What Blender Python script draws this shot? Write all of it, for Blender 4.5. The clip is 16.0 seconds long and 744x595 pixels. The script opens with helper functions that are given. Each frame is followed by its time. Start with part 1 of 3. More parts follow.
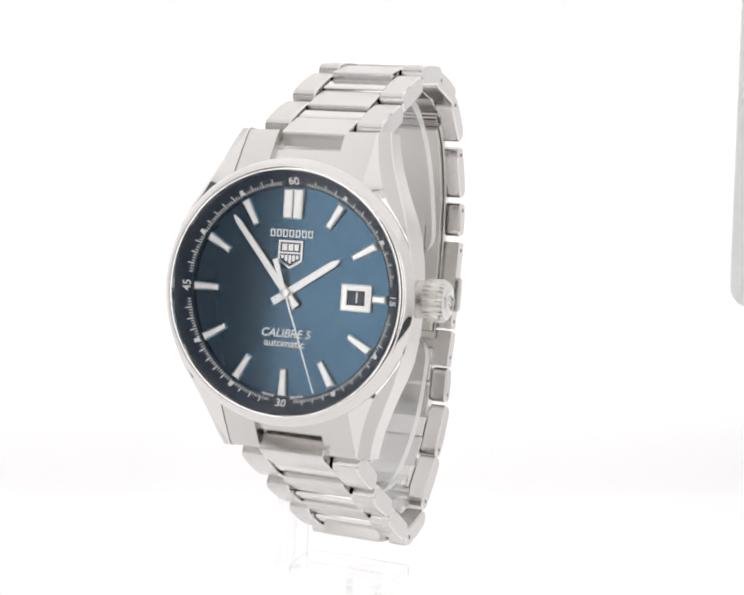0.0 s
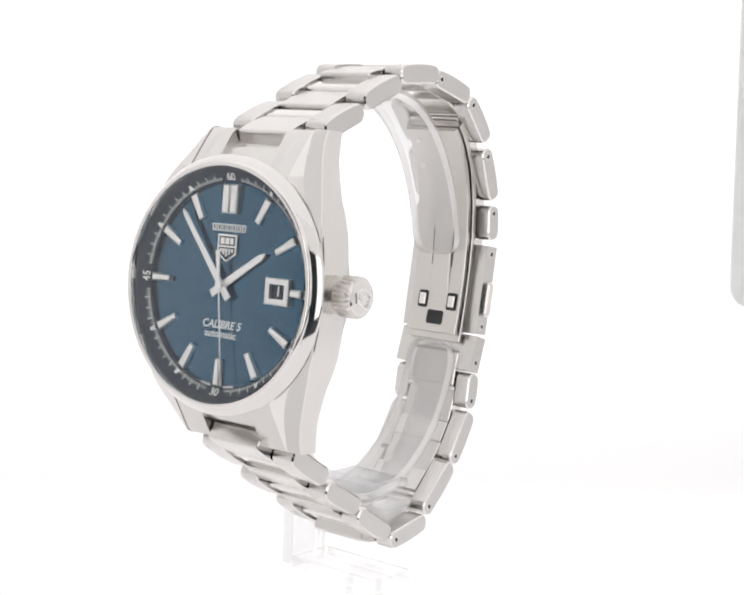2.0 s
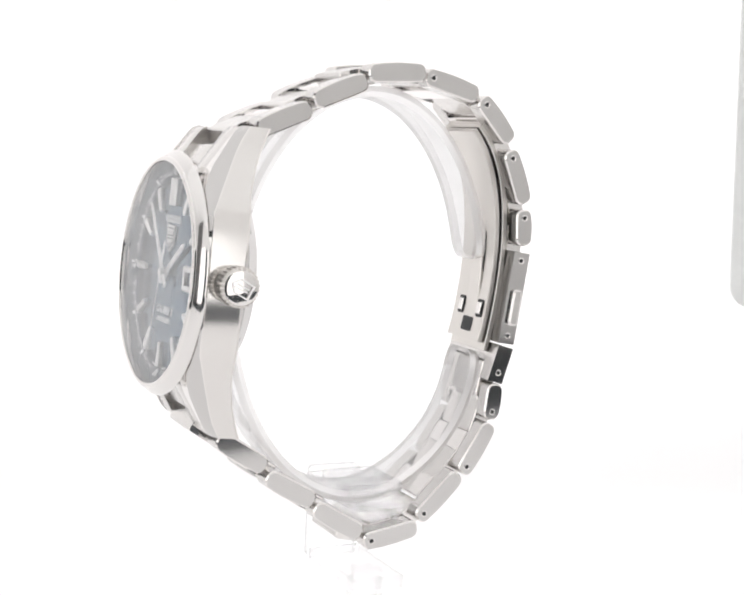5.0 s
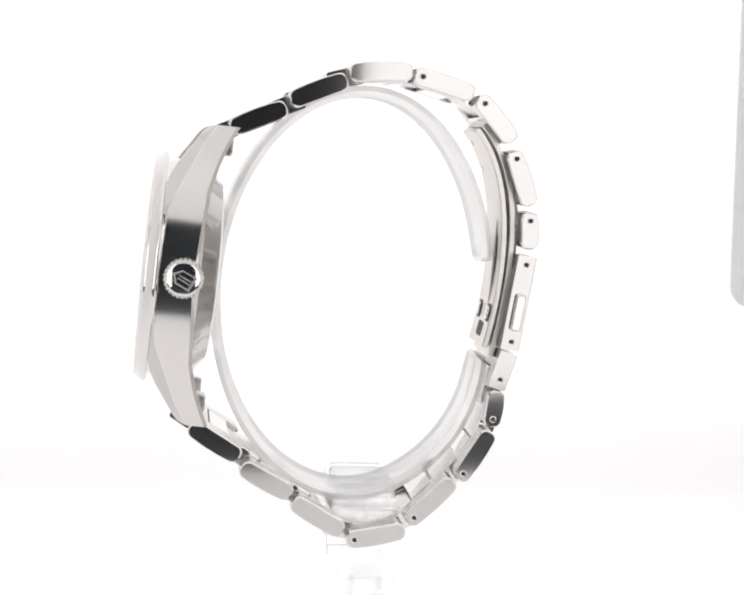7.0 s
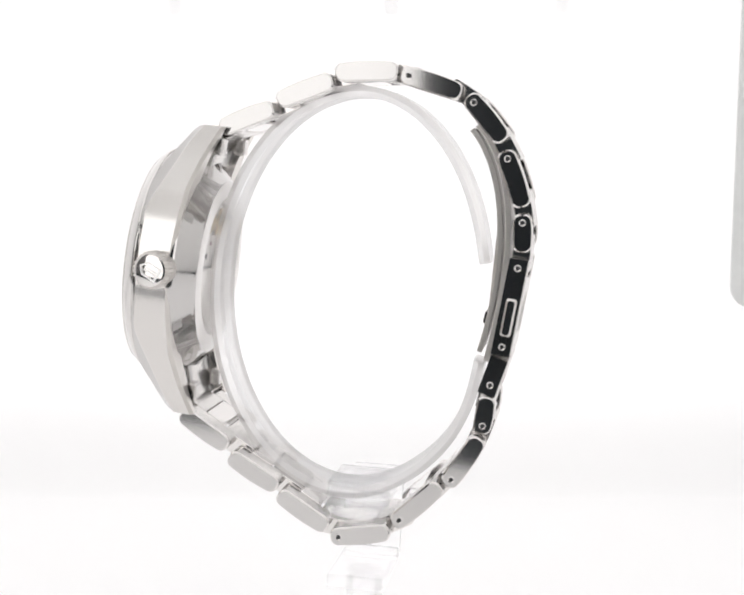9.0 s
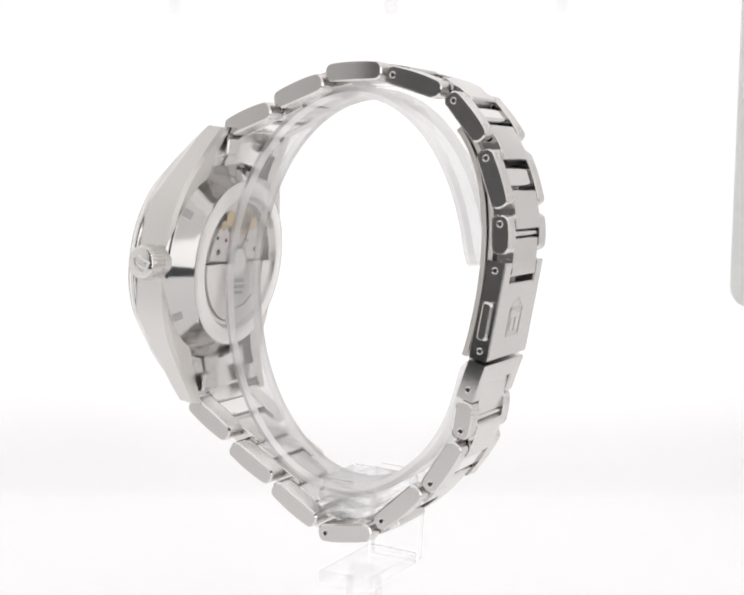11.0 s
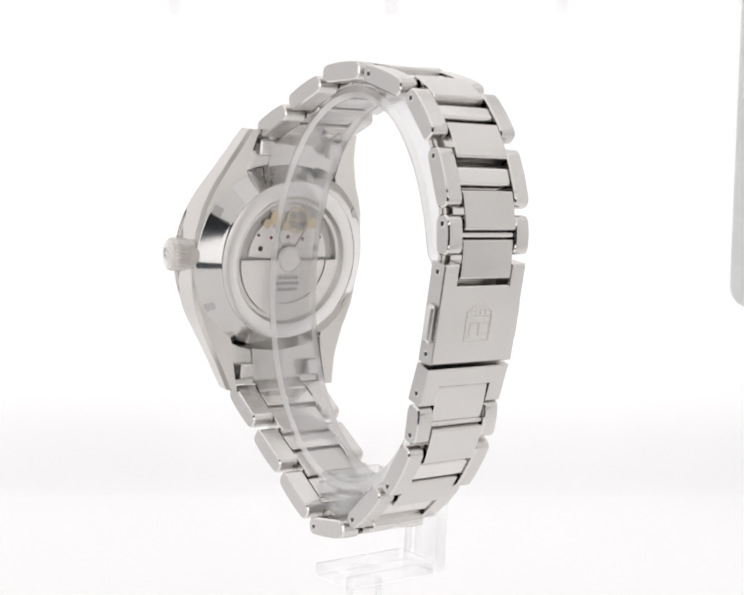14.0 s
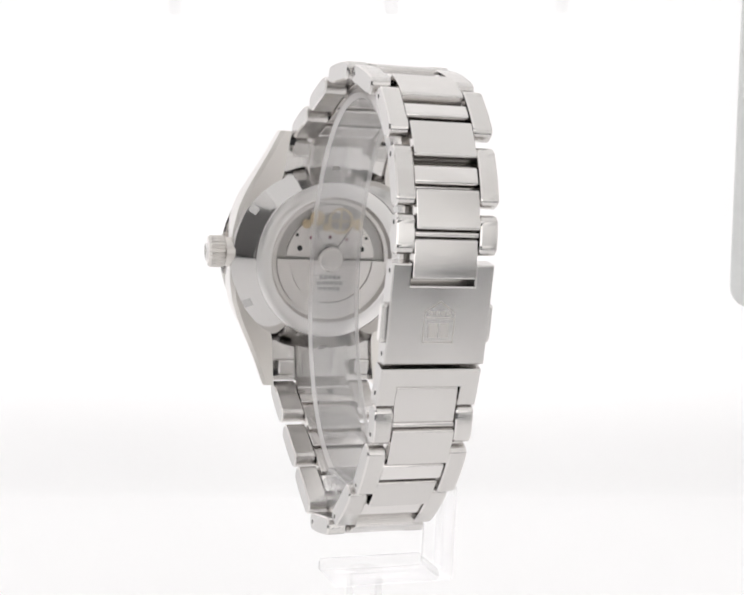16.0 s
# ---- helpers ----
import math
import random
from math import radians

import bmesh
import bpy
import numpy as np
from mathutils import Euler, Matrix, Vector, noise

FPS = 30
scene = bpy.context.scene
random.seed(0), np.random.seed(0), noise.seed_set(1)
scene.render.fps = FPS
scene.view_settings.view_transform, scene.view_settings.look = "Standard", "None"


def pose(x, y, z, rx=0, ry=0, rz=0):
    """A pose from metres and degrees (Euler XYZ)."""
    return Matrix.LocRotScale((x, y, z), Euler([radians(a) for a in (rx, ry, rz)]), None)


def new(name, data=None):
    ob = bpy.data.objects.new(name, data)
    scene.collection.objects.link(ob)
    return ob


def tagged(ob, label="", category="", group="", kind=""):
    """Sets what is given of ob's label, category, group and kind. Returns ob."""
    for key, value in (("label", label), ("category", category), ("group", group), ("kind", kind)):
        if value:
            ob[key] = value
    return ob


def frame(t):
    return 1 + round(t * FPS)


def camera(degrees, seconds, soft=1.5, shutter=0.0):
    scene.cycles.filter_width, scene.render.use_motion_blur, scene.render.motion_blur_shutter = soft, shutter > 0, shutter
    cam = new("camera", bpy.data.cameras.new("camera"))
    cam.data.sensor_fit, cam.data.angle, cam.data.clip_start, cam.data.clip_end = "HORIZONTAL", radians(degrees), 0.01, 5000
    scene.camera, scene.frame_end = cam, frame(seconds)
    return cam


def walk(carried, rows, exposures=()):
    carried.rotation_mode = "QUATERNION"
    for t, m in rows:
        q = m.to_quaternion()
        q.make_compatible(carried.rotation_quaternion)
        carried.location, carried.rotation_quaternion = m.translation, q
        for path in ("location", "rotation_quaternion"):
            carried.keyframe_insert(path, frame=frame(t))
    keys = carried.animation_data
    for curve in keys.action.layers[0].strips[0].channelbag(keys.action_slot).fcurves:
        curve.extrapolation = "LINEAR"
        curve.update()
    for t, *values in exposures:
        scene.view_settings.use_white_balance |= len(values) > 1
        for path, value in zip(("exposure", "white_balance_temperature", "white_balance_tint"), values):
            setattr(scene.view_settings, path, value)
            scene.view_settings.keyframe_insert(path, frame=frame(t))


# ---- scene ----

MM = 0.001
# ---- camera ----
CAM = Matrix.Translation((0, -0.230, 0.100)) @ pose(0, 0, 0, 90 - 6.698, 0, 0.284) @ pose(0, 0, 0, 0, 0, 2.855)
cam = camera(31.06, 16.0, soft=2.2)
walk(cam, [(0.0, CAM), (16.0, CAM)], exposures=[(0.0, 0.1), (4.0, 0.16), (9.0, 0.05), (16.0, 0.02)])

# ---- world and light ----
world = bpy.data.worlds.new("studio_room")
scene.world = world
world.use_nodes = True
world.node_tree.nodes["Background"].inputs[0].default_value = (0.95, 0.97, 1.0, 1)
world.node_tree.nodes["Background"].inputs[1].default_value = 0.02
scene.view_settings.exposure = 0.0

PANEL_TOP, PANEL_SIDE, PANEL_BACK, PANEL_FRONT = 0.37, 0.18, 0.43, 1.17


# ---- materials ----
def mat(name):
    m = bpy.data.materials.new(name)
    m.use_nodes = True
    nt = m.node_tree
    return m, nt, nt.nodes["Principled BSDF"]


def node(nt, kind, **values):
    n = nt.nodes.new(kind)
    for k, v in values.items():
        n.inputs[k].default_value = v
    return n


def steel(name, colour, rough, aniso=0.0, streak=(1, 1, 1), bump=0.0, spread=0.06):
    """Steel with fine brushed streaks along one axis of the part."""
    m, nt, b = mat(name)
    b.inputs["Metallic"].default_value = 1.0
    b.inputs["Anisotropic"].default_value = aniso
    tc = node(nt, "ShaderNodeTexCoord")
    mp = node(nt, "ShaderNodeMapping")
    mp.inputs["Scale"].default_value = streak
    nz = node(nt, "ShaderNodeTexNoise", Scale=900.0, Detail=3.0)
    nt.links.new(tc.outputs["Object"], mp.inputs[0])
    nt.links.new(mp.outputs[0], nz.inputs["Vector"])
    big = node(nt, "ShaderNodeTexNoise", Scale=120.0, Detail=2.0)
    nt.links.new(tc.outputs["Object"], big.inputs["Vector"])
    info = node(nt, "ShaderNodeObjectInfo")
    add = node(nt, "ShaderNodeMath")
    add.operation = "ADD"
    nt.links.new(nz.outputs["Fac"], add.inputs[0])
    nt.links.new(big.outputs["Fac"], add.inputs[1])
    rr = node(nt, "ShaderNodeMapRange")
    rr.inputs["From Min"].default_value, rr.inputs["From Max"].default_value = 0.6, 1.4
    rr.inputs["To Min"].default_value, rr.inputs["To Max"].default_value = rough * 0.94, rough * 1.08
    nt.links.new(add.outputs[0], rr.inputs[0])
    nt.links.new(rr.outputs[0], b.inputs["Roughness"])
    ramp = node(nt, "ShaderNodeMapRange")
    ramp.inputs["To Min"].default_value, ramp.inputs["To Max"].default_value = 1 - spread, 1 + spread * 0.4
    nt.links.new(info.outputs["Random"], ramp.inputs[0])
    mul = node(nt, "ShaderNodeVectorMath")
    mul.operation = "SCALE"
    mul.inputs[0].default_value = colour
    nt.links.new(ramp.outputs[0], mul.inputs["Scale"])
    nt.links.new(mul.outputs[0], b.inputs["Base Color"])
    if bump:
        bp = node(nt, "ShaderNodeBump", Strength=bump, Distance=0.00002)
        nt.links.new(nz.outputs["Fac"], bp.inputs["Height"])
        nt.links.new(bp.outputs[0], b.inputs["Normal"])
    return m


def plain(name, colour, rough=0.4, metal=0.0, grain=0.05, scale=600.0):
    m, nt, b = mat(name)
    b.inputs["Roughness"].default_value, b.inputs["Metallic"].default_value = rough, metal
    nz = node(nt, "ShaderNodeTexNoise", Scale=scale, Detail=4.0)
    tc = node(nt, "ShaderNodeTexCoord")
    nt.links.new(tc.outputs["Object"], nz.inputs["Vector"])
    mr = node(nt, "ShaderNodeMapRange")
    mr.inputs["To Min"].default_value, mr.inputs["To Max"].default_value = 1 - grain, 1 + grain
    nt.links.new(nz.outputs["Fac"], mr.inputs[0])
    mul = node(nt, "ShaderNodeVectorMath")
    mul.operation = "SCALE"
    mul.inputs[0].default_value = colour
    nt.links.new(mr.outputs[0], mul.inputs["Scale"])
    nt.links.new(mul.outputs[0], b.inputs["Base Color"])
    return m


def glowing(name, colour, strength, albedo=0.8):
    m, nt, b = mat(name)
    b.inputs["Base Color"].default_value = (albedo, albedo, albedo, 1)
    b.inputs["Roughness"].default_value = 0.6
    b.inputs["Emission Color"].default_value = (*colour, 1)
    b.inputs["Emission Strength"].default_value = strength
    return m


def clear(name, ior, tint=(1, 1, 1), rough=0.0, power=5.0):
    """See-through pane: glossy by its Fresnel share."""
    m, nt, b = mat(name)
    nt.nodes.remove(b)
    out = nt.nodes["Material Output"]
    tr = node(nt, "ShaderNodeBsdfTransparent")
    tr.inputs[0].default_value = (*tint, 1)
    gl = node(nt, "ShaderNodeBsdfGlossy", Roughness=rough)
    lw = node(nt, "ShaderNodeLayerWeight", Blend=0.5)
    pw = node(nt, "ShaderNodeMath")
    pw.operation = "POWER"
    pw.inputs[1].default_value = power
    fr = node(nt, "ShaderNodeMapRange")
    fr.inputs["To Min"].default_value, fr.inputs["To Max"].default_value = ((ior - 1) / (ior + 1)) ** 2, 0.7
    nt.links.new(lw.outputs["Facing"], pw.inputs[0])
    nt.links.new(pw.outputs[0], fr.inputs[0])
    mx = node(nt, "ShaderNodeMixShader")
    nt.links.new(fr.outputs[0], mx.inputs[0])
    nt.links.new(tr.outputs[0], mx.inputs[1])
    nt.links.new(gl.outputs[0], mx.inputs[2])
    nt.links.new(mx.outputs[0], out.inputs[0])
    return m


POLISHED = steel("polished_steel", (0.78, 0.757, 0.74), 0.07, spread=0.03)
BRUSHED = steel("brushed_steel", (0.69, 0.67, 0.652), 0.24, 0.4, (0.06, 4, 4))
BRUSHED_CASE = steel("brushed_case_steel", (0.73, 0.707, 0.687), 0.14, 0.3, (4, 0.06, 4))
SATIN = steel("satin_steel", (0.70, 0.672, 0.64), 0.3, 0.0, (1, 1, 1))
FLANK = steel("polished_flank_steel", (0.60, 0.585, 0.575), 0.08, spread=0.03)
BEZEL_FLANK = steel("bezel_flank_steel", (0.76, 0.74, 0.725), 0.08, spread=0.02)
MARKER = steel("satin_marker_steel", (0.88, 0.87, 0.86), 0.33, spread=0.02)
# near-black painted in for shade in slots, gaps and hollows; also the darker jewels
DARK = plain("shade_and_jewel_black", (0.02, 0.02, 0.022), 0.5)
WHITE_PRINT = plain("white_print", (0.88, 0.89, 0.89), 0.4)
NAVY = plain("navy_lacquer", (0.010, 0.022, 0.042), 0.45)
NAVY.node_tree.nodes["Principled BSDF"].inputs["Specular IOR Level"].default_value = 0.25
MOVEMENT = steel("rhodium_plate", (0.88, 0.86, 0.845), 0.36, 0.2, (0.3, 3, 3), spread=0.05)
# darker steel: shade between bridges and in notches is put into the colour
SHADED_STEEL = steel("shaded_recess_steel", (0.52, 0.51, 0.50), 0.4, spread=0.02)
GOLD = plain("gilt_brass", (0.78, 0.66, 0.47), 0.3, 1.0)
RUBY = plain("ruby_jewel", (0.25, 0.06, 0.12), 0.2)
GREY_ENGRAVING = plain("grey_engraving", (0.36, 0.36, 0.36), 0.5)
CRYSTAL = clear("sapphire_crystal", 1.4, rough=0.15, power=3.0)
BACK_CRYSTAL = clear("back_crystal", 1.45, (0.98, 0.975, 0.97))

m, nt, b = mat("blue_sunray_dial")
b.inputs["Metallic"].default_value, b.inputs["Anisotropic"].default_value = 0.9, 0.5
b.inputs["Base Color"].default_value = (0.011, 0.094, 0.178, 1)
b.inputs["Roughness"].default_value = 0.15
tg = node(nt, "ShaderNodeTangent")
tg.direction_type, tg.axis = "RADIAL", "Z"
nt.links.new(tg.outputs[0], b.inputs["Tangent"])
b.inputs["Coat Weight"].default_value = 0.3
# grey diffuse share painted in for the pale veil over the blue
grey_veil, mx = node(nt, "ShaderNodeBsdfDiffuse", Color=(0.12, 0.105, 0.11, 1)), node(nt, "ShaderNodeMixShader", Fac=0.18)
nt.links.new(b.outputs[0], mx.inputs[1])
nt.links.new(grey_veil.outputs[0], mx.inputs[2])
nt.links.new(mx.outputs[0], nt.nodes["Material Output"].inputs[0])
DIAL = m

ACRYLIC = clear("clear_acrylic", 1.8, (0.985, 0.985, 0.987), 0.06)
nt = ACRYLIC.node_tree
out = nt.nodes["Material Output"]
haze, df = node(nt, "ShaderNodeMixShader", Fac=0.13), node(nt, "ShaderNodeBsdfTranslucent")
df.inputs[0].default_value = (0.95, 0.95, 0.955, 1)
nt.links.new(out.inputs[0].links[0].from_socket, haze.inputs[1])
nt.links.new(df.outputs[0], haze.inputs[2])
nt.links.new(haze.outputs[0], out.inputs[0])
m, nt, b = mat("polished_acrylic_edge")
nt.nodes.remove(b)
tr, gl = node(nt, "ShaderNodeBsdfTransparent"), node(nt, "ShaderNodeBsdfGlossy", Roughness=0.35, Color=(1.0, 0.985, 0.985, 1))
mx = node(nt, "ShaderNodeMixShader", Fac=0.5)
nt.links.new(tr.outputs[0], mx.inputs[1])
nt.links.new(gl.outputs[0], mx.inputs[2])
nt.links.new(mx.outputs[0], nt.nodes["Material Output"].inputs[0])
ACRYLIC_EDGE = m
m, nt, b = mat("solid_acrylic")
b.inputs["Base Color"].default_value = (0.98, 0.98, 0.985, 1)
b.inputs["Transmission Weight"].default_value, b.inputs["IOR"].default_value = 1.0, 1.49
b.inputs["Roughness"].default_value = 0.06
mx, tr = node(nt, "ShaderNodeMixShader", Fac=0.36), node(nt, "ShaderNodeBsdfTransparent")
nt.links.new(tr.outputs[0], mx.inputs[1])
nt.links.new(b.outputs[0], mx.inputs[2])
nt.links.new(mx.outputs[0], nt.nodes["Material Output"].inputs[0])
SOLID = m

# no lamp: the sheet's brightness is put in as glow, dimmer near the table
SWEEP = glowing("glowing_backdrop_sheet", (1.0, 0.975, 0.985), PANEL_BACK)
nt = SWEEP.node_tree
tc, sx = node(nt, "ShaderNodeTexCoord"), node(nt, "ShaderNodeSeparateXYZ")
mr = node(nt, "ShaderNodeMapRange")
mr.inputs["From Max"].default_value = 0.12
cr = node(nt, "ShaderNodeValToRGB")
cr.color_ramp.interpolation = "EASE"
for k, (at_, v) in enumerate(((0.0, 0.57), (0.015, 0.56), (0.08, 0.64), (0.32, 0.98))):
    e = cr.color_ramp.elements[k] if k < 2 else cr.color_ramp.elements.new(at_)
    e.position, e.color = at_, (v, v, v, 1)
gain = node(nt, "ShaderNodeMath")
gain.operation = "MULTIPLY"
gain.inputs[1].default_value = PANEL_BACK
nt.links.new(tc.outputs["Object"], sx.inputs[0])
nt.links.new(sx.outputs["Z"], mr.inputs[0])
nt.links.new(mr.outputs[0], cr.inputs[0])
# the glow put into the sheet also fades towards its sides
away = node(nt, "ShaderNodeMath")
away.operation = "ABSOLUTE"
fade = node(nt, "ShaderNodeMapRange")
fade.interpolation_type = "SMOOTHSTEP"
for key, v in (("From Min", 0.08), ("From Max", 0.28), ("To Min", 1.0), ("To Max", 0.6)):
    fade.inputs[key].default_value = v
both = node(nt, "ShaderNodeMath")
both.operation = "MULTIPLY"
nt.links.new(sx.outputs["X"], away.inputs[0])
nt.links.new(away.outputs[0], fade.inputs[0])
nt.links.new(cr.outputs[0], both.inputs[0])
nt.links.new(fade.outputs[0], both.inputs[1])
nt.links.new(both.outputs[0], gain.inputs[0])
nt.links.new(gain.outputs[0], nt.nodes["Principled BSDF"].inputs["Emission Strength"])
TOP_GLOW = glowing("top_diffuser", (1.0, 1.0, 1.0), PANEL_TOP)
FRONT_GLOW = glowing("front_softbox", (1.0, 0.99, 0.98), PANEL_FRONT, 0.5)
SIDE_GLOW = glowing("side_diffuser", (1.0, 0.975, 0.95), PANEL_SIDE)
GREY_FRAME = plain("grey_panel_frame", (0.80, 0.81, 0.80), 0.5)
GREY_CLOTH = plain("grey_cloth", (0.17, 0.168, 0.168), 0.9)
PALE_CLIP = clear("translucent_clip", 1.3, (0.975, 0.975, 0.975), 0.2)
BLACK_CLOTH = plain("black_cloth", (0.03, 0.036, 0.042), 0.9)


# ---- mesh helpers (millimetres) ----
def part(name, bm, material, parent=None, label="", m=None, smooth=True):
    """Links a bmesh in millimetres as one mesh object."""
    bmesh.ops.recalc_face_normals(bm, faces=bm.faces)
    bmesh.ops.scale(bm, vec=(MM, MM, MM), verts=bm.verts)
    me = bpy.data.meshes.new(name)
    bm.to_mesh(me)
    bm.free()
    for mm_ in material if isinstance(material, (list, tuple)) else [material]:
        me.materials.append(mm_)
    if smooth:
        me.shade_smooth()
        me.set_sharp_from_angle(angle=radians(32))
    ob = new(name, me)
    if parent is not None:
        ob.parent = parent
    if m is not None:
        ob.matrix_local = m
    if label:
        ob["label"] = label
    return ob


def again(ob, parent, m):
    o = ob.copy()
    scene.collection.objects.link(o)
    o.parent = parent
    o.matrix_local = m
    return o


def mpose(x, y, z, rx=0, ry=0, rz=0):
    return pose(x * MM, y * MM, z * MM, rx, ry, rz)


def lathe(profile, seg=96, closed=False, bm=None):
    """Turns a profile of (radius, height) round z."""
    bm = bm or bmesh.new()
    rings = []
    for r, z in profile:
        if r < 1e-6:
            rings.append([bm.verts.new((0, 0, z))])
        else:
            rings.append([bm.verts.new((r * math.cos(2 * math.pi * i / seg), r * math.sin(2 * math.pi * i / seg), z)) for i in range(seg)])
    pairs = list(zip(rings, rings[1:])) + ([(rings[-1], rings[0])] if closed else [])
    for a, c in pairs:
        for i in range(seg):
            j = (i + 1) % seg
            if len(a) == 1:
                bm.faces.new((a[0], c[i], c[j]))
            elif len(c) == 1:
                bm.faces.new((a[i], c[0], a[j]))
            else:
                bm.faces.new((a[i], c[i], c[j], a[j]))
    return bm


def prism(outline, z0, z1, bevel=0.0, bm=None):
    """A flat outline (x, y) raised from z0 to z1, its upper edge bevelled."""
    bm = bm or bmesh.new()
    cx = sum(p[0] for p in outline) / len(outline)
    cy = sum(p[1] for p in outline) / len(outline)

    def ring(z, inset):
        vs = []
        n = len(outline)
        for i in range(n):
            p, a, c = Vector(outline[i]), Vector(outline[i - 1]), Vector(outline[(i + 1) % n])
            e1, e2 = (p - a).normalized(), (c - p).normalized()
            n1, n2 = Vector((-e1.y, e1.x)), Vector((-e2.y, e2.x))
            d = (n1 + n2)
            d = d / max(0.35, d.length_squared / 2)
            if d.dot(Vector((cx, cy)) - p) < 0 and len(outline) < 5:
                d = -d
            q = p + d * inset
            vs.append(bm.verts.new((q.x, q.y, z)))
        return vs

    levels = [ring(z0, 0)]
    if bevel:
        levels += [ring(z1 - bevel, 0), ring(z1, bevel)]
    else:
        levels += [ring(z1, 0)]
    n = len(outline)
    for a, c in zip(levels, levels[1:]):
        for i in range(n):
            bm.faces.new((a[i], a[(i + 1) % n], c[(i + 1) % n], c[i]))
    bm.faces.new(levels[-1])
    bm.faces.new(list(reversed(levels[0])))
    return bm


def rect(x0, y0, x1, y1):
    return [(x0, y0), (x1, y0), (x1, y1), (x0, y1)]


def rounded(x0, y0, x1, y1, r, k=5, sag=0.0):
    """A rectangle with round corners; its upper side may bulge by sag."""
    out = []
    for cx, cy, a in ((x1 - r, y0 + r, -90), (x1 - r, y1 - r, 0), (x0 + r, y1 - r, 90), (x0 + r, y0 + r, 180)):
        if a == 90 and sag:
            h = (x1 - x0) / 2 - r - 0.08
            out += [((x0 + x1) / 2 - h * v, y1 + sag * (1 - v * v)) for v in (-0.8, -0.6, -0.4, -0.2, 0.0, 0.2, 0.4, 0.6, 0.8)]
        t0, t1 = radians(a), radians(a + 90)
        lead = 0.08
        out.append((cx + r * math.cos(t0) + lead * math.sin(t0), cy + r * math.sin(t0) - lead * math.cos(t0)))
        for i in range(k + 1):
            t = radians(a + 90 * i / k)
            out.append((cx + r * math.cos(t), cy + r * math.sin(t)))
        out.append((cx + r * math.cos(t1) - lead * math.sin(t1), cy + r * math.sin(t1) + lead * math.cos(t1)))
    return out


def slab(outline, y0, y1, edge=0.3, bm=None, rim=0):
    """A side outline (x, z) drawn out along y with softened rims; faces whose side looks along y take slot 1."""
    bm = bm or bmesh.new()
    cx = sum(p[0] for p in outline) / len(outline)
    cz = sum(p[1] for p in outline) / len(outline)
    hx = max(abs(p[0] - cx) for p in outline)
    hz = max(abs(p[1] - cz) for p in outline)
    rings = []
    for y, ins in ((y0, edge), (y0 + edge, 0), (y1 - edge, 0), (y1, edge)):
        kx, kz = (hx - ins) / hx, (hz - ins) / hz
        rings.append([bm.verts.new((cx + (x - cx) * kx, y, cz + (z - cz) * kz)) for x, z in outline])
    n = len(outline)
    for k, (a, c) in enumerate(zip(rings, rings[1:])):
        for i in range(n):
            bm.faces.new((a[i], a[(i + 1) % n], c[(i + 1) % n], c[i])).material_index = 0 if k == 1 else rim
    for cap in (rings[0], rings[-1]):
        f = bm.faces.new(cap)
        f.material_index = 1
    return bm


def lettering(name, text, size, material, parent, m, label="", depth=0.05, shear=0.0):
    cu = bpy.data.curves.new(name, "FONT")
    cu.body, cu.size, cu.align_x, cu.align_y, cu.extrude, cu.offset = text, size * MM, "CENTER", "CENTER", depth * MM / 2, 0.02 * MM
    cu.shear = shear
    ob = bpy.data.objects.new(name, cu)
    scene.collection.objects.link(ob)
    dg = bpy.context.evaluated_depsgraph_get()
    me = bpy.data.meshes.new_from_object(ob.evaluated_get(dg))
    bpy.data.objects.remove(ob)
    bpy.data.curves.remove(cu)
    me.materials.clear()
    me.materials.append(material)
    o = new(name, me)
    o.parent = parent
    o.matrix_local = m
    if label:
        o["label"] = label
    return o


# ---- setting ----
def sweep_sheet():
    """White sheet: table, a soft fold, and the wall behind."""
    prof = [(-185, 0), (-100, 0), (60, 0), (134, 0)]
    prof += [(134 + 14 * math.sin(a), 14 - 14 * math.cos(a)) for a in [radians(v) for v in range(10, 91, 10)]]
    prof += [(148, 200), (148, 420), (148, 640)]
    bm = bmesh.new()
    cols = [[bm.verts.new((x, y, z)) for y, z in prof] for x in (-700, -250, 0, 250, 700)]
    for a, c in zip(cols, cols[1:]):
        for i in range(len(prof) - 1):
            bm.faces.new((a[i], c[i], c[i + 1], a[i + 1]))
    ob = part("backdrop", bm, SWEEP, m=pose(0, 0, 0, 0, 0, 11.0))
    tagged(ob, "seamless white sheet sweeping up behind the table, given its own glow", "backdrop", kind="structure")


def box(x0, y0, z0, x1, y1, z1, bevel=0.0):
    return prism(rect(x0, y0, x1, y1), z0, z1, bevel)


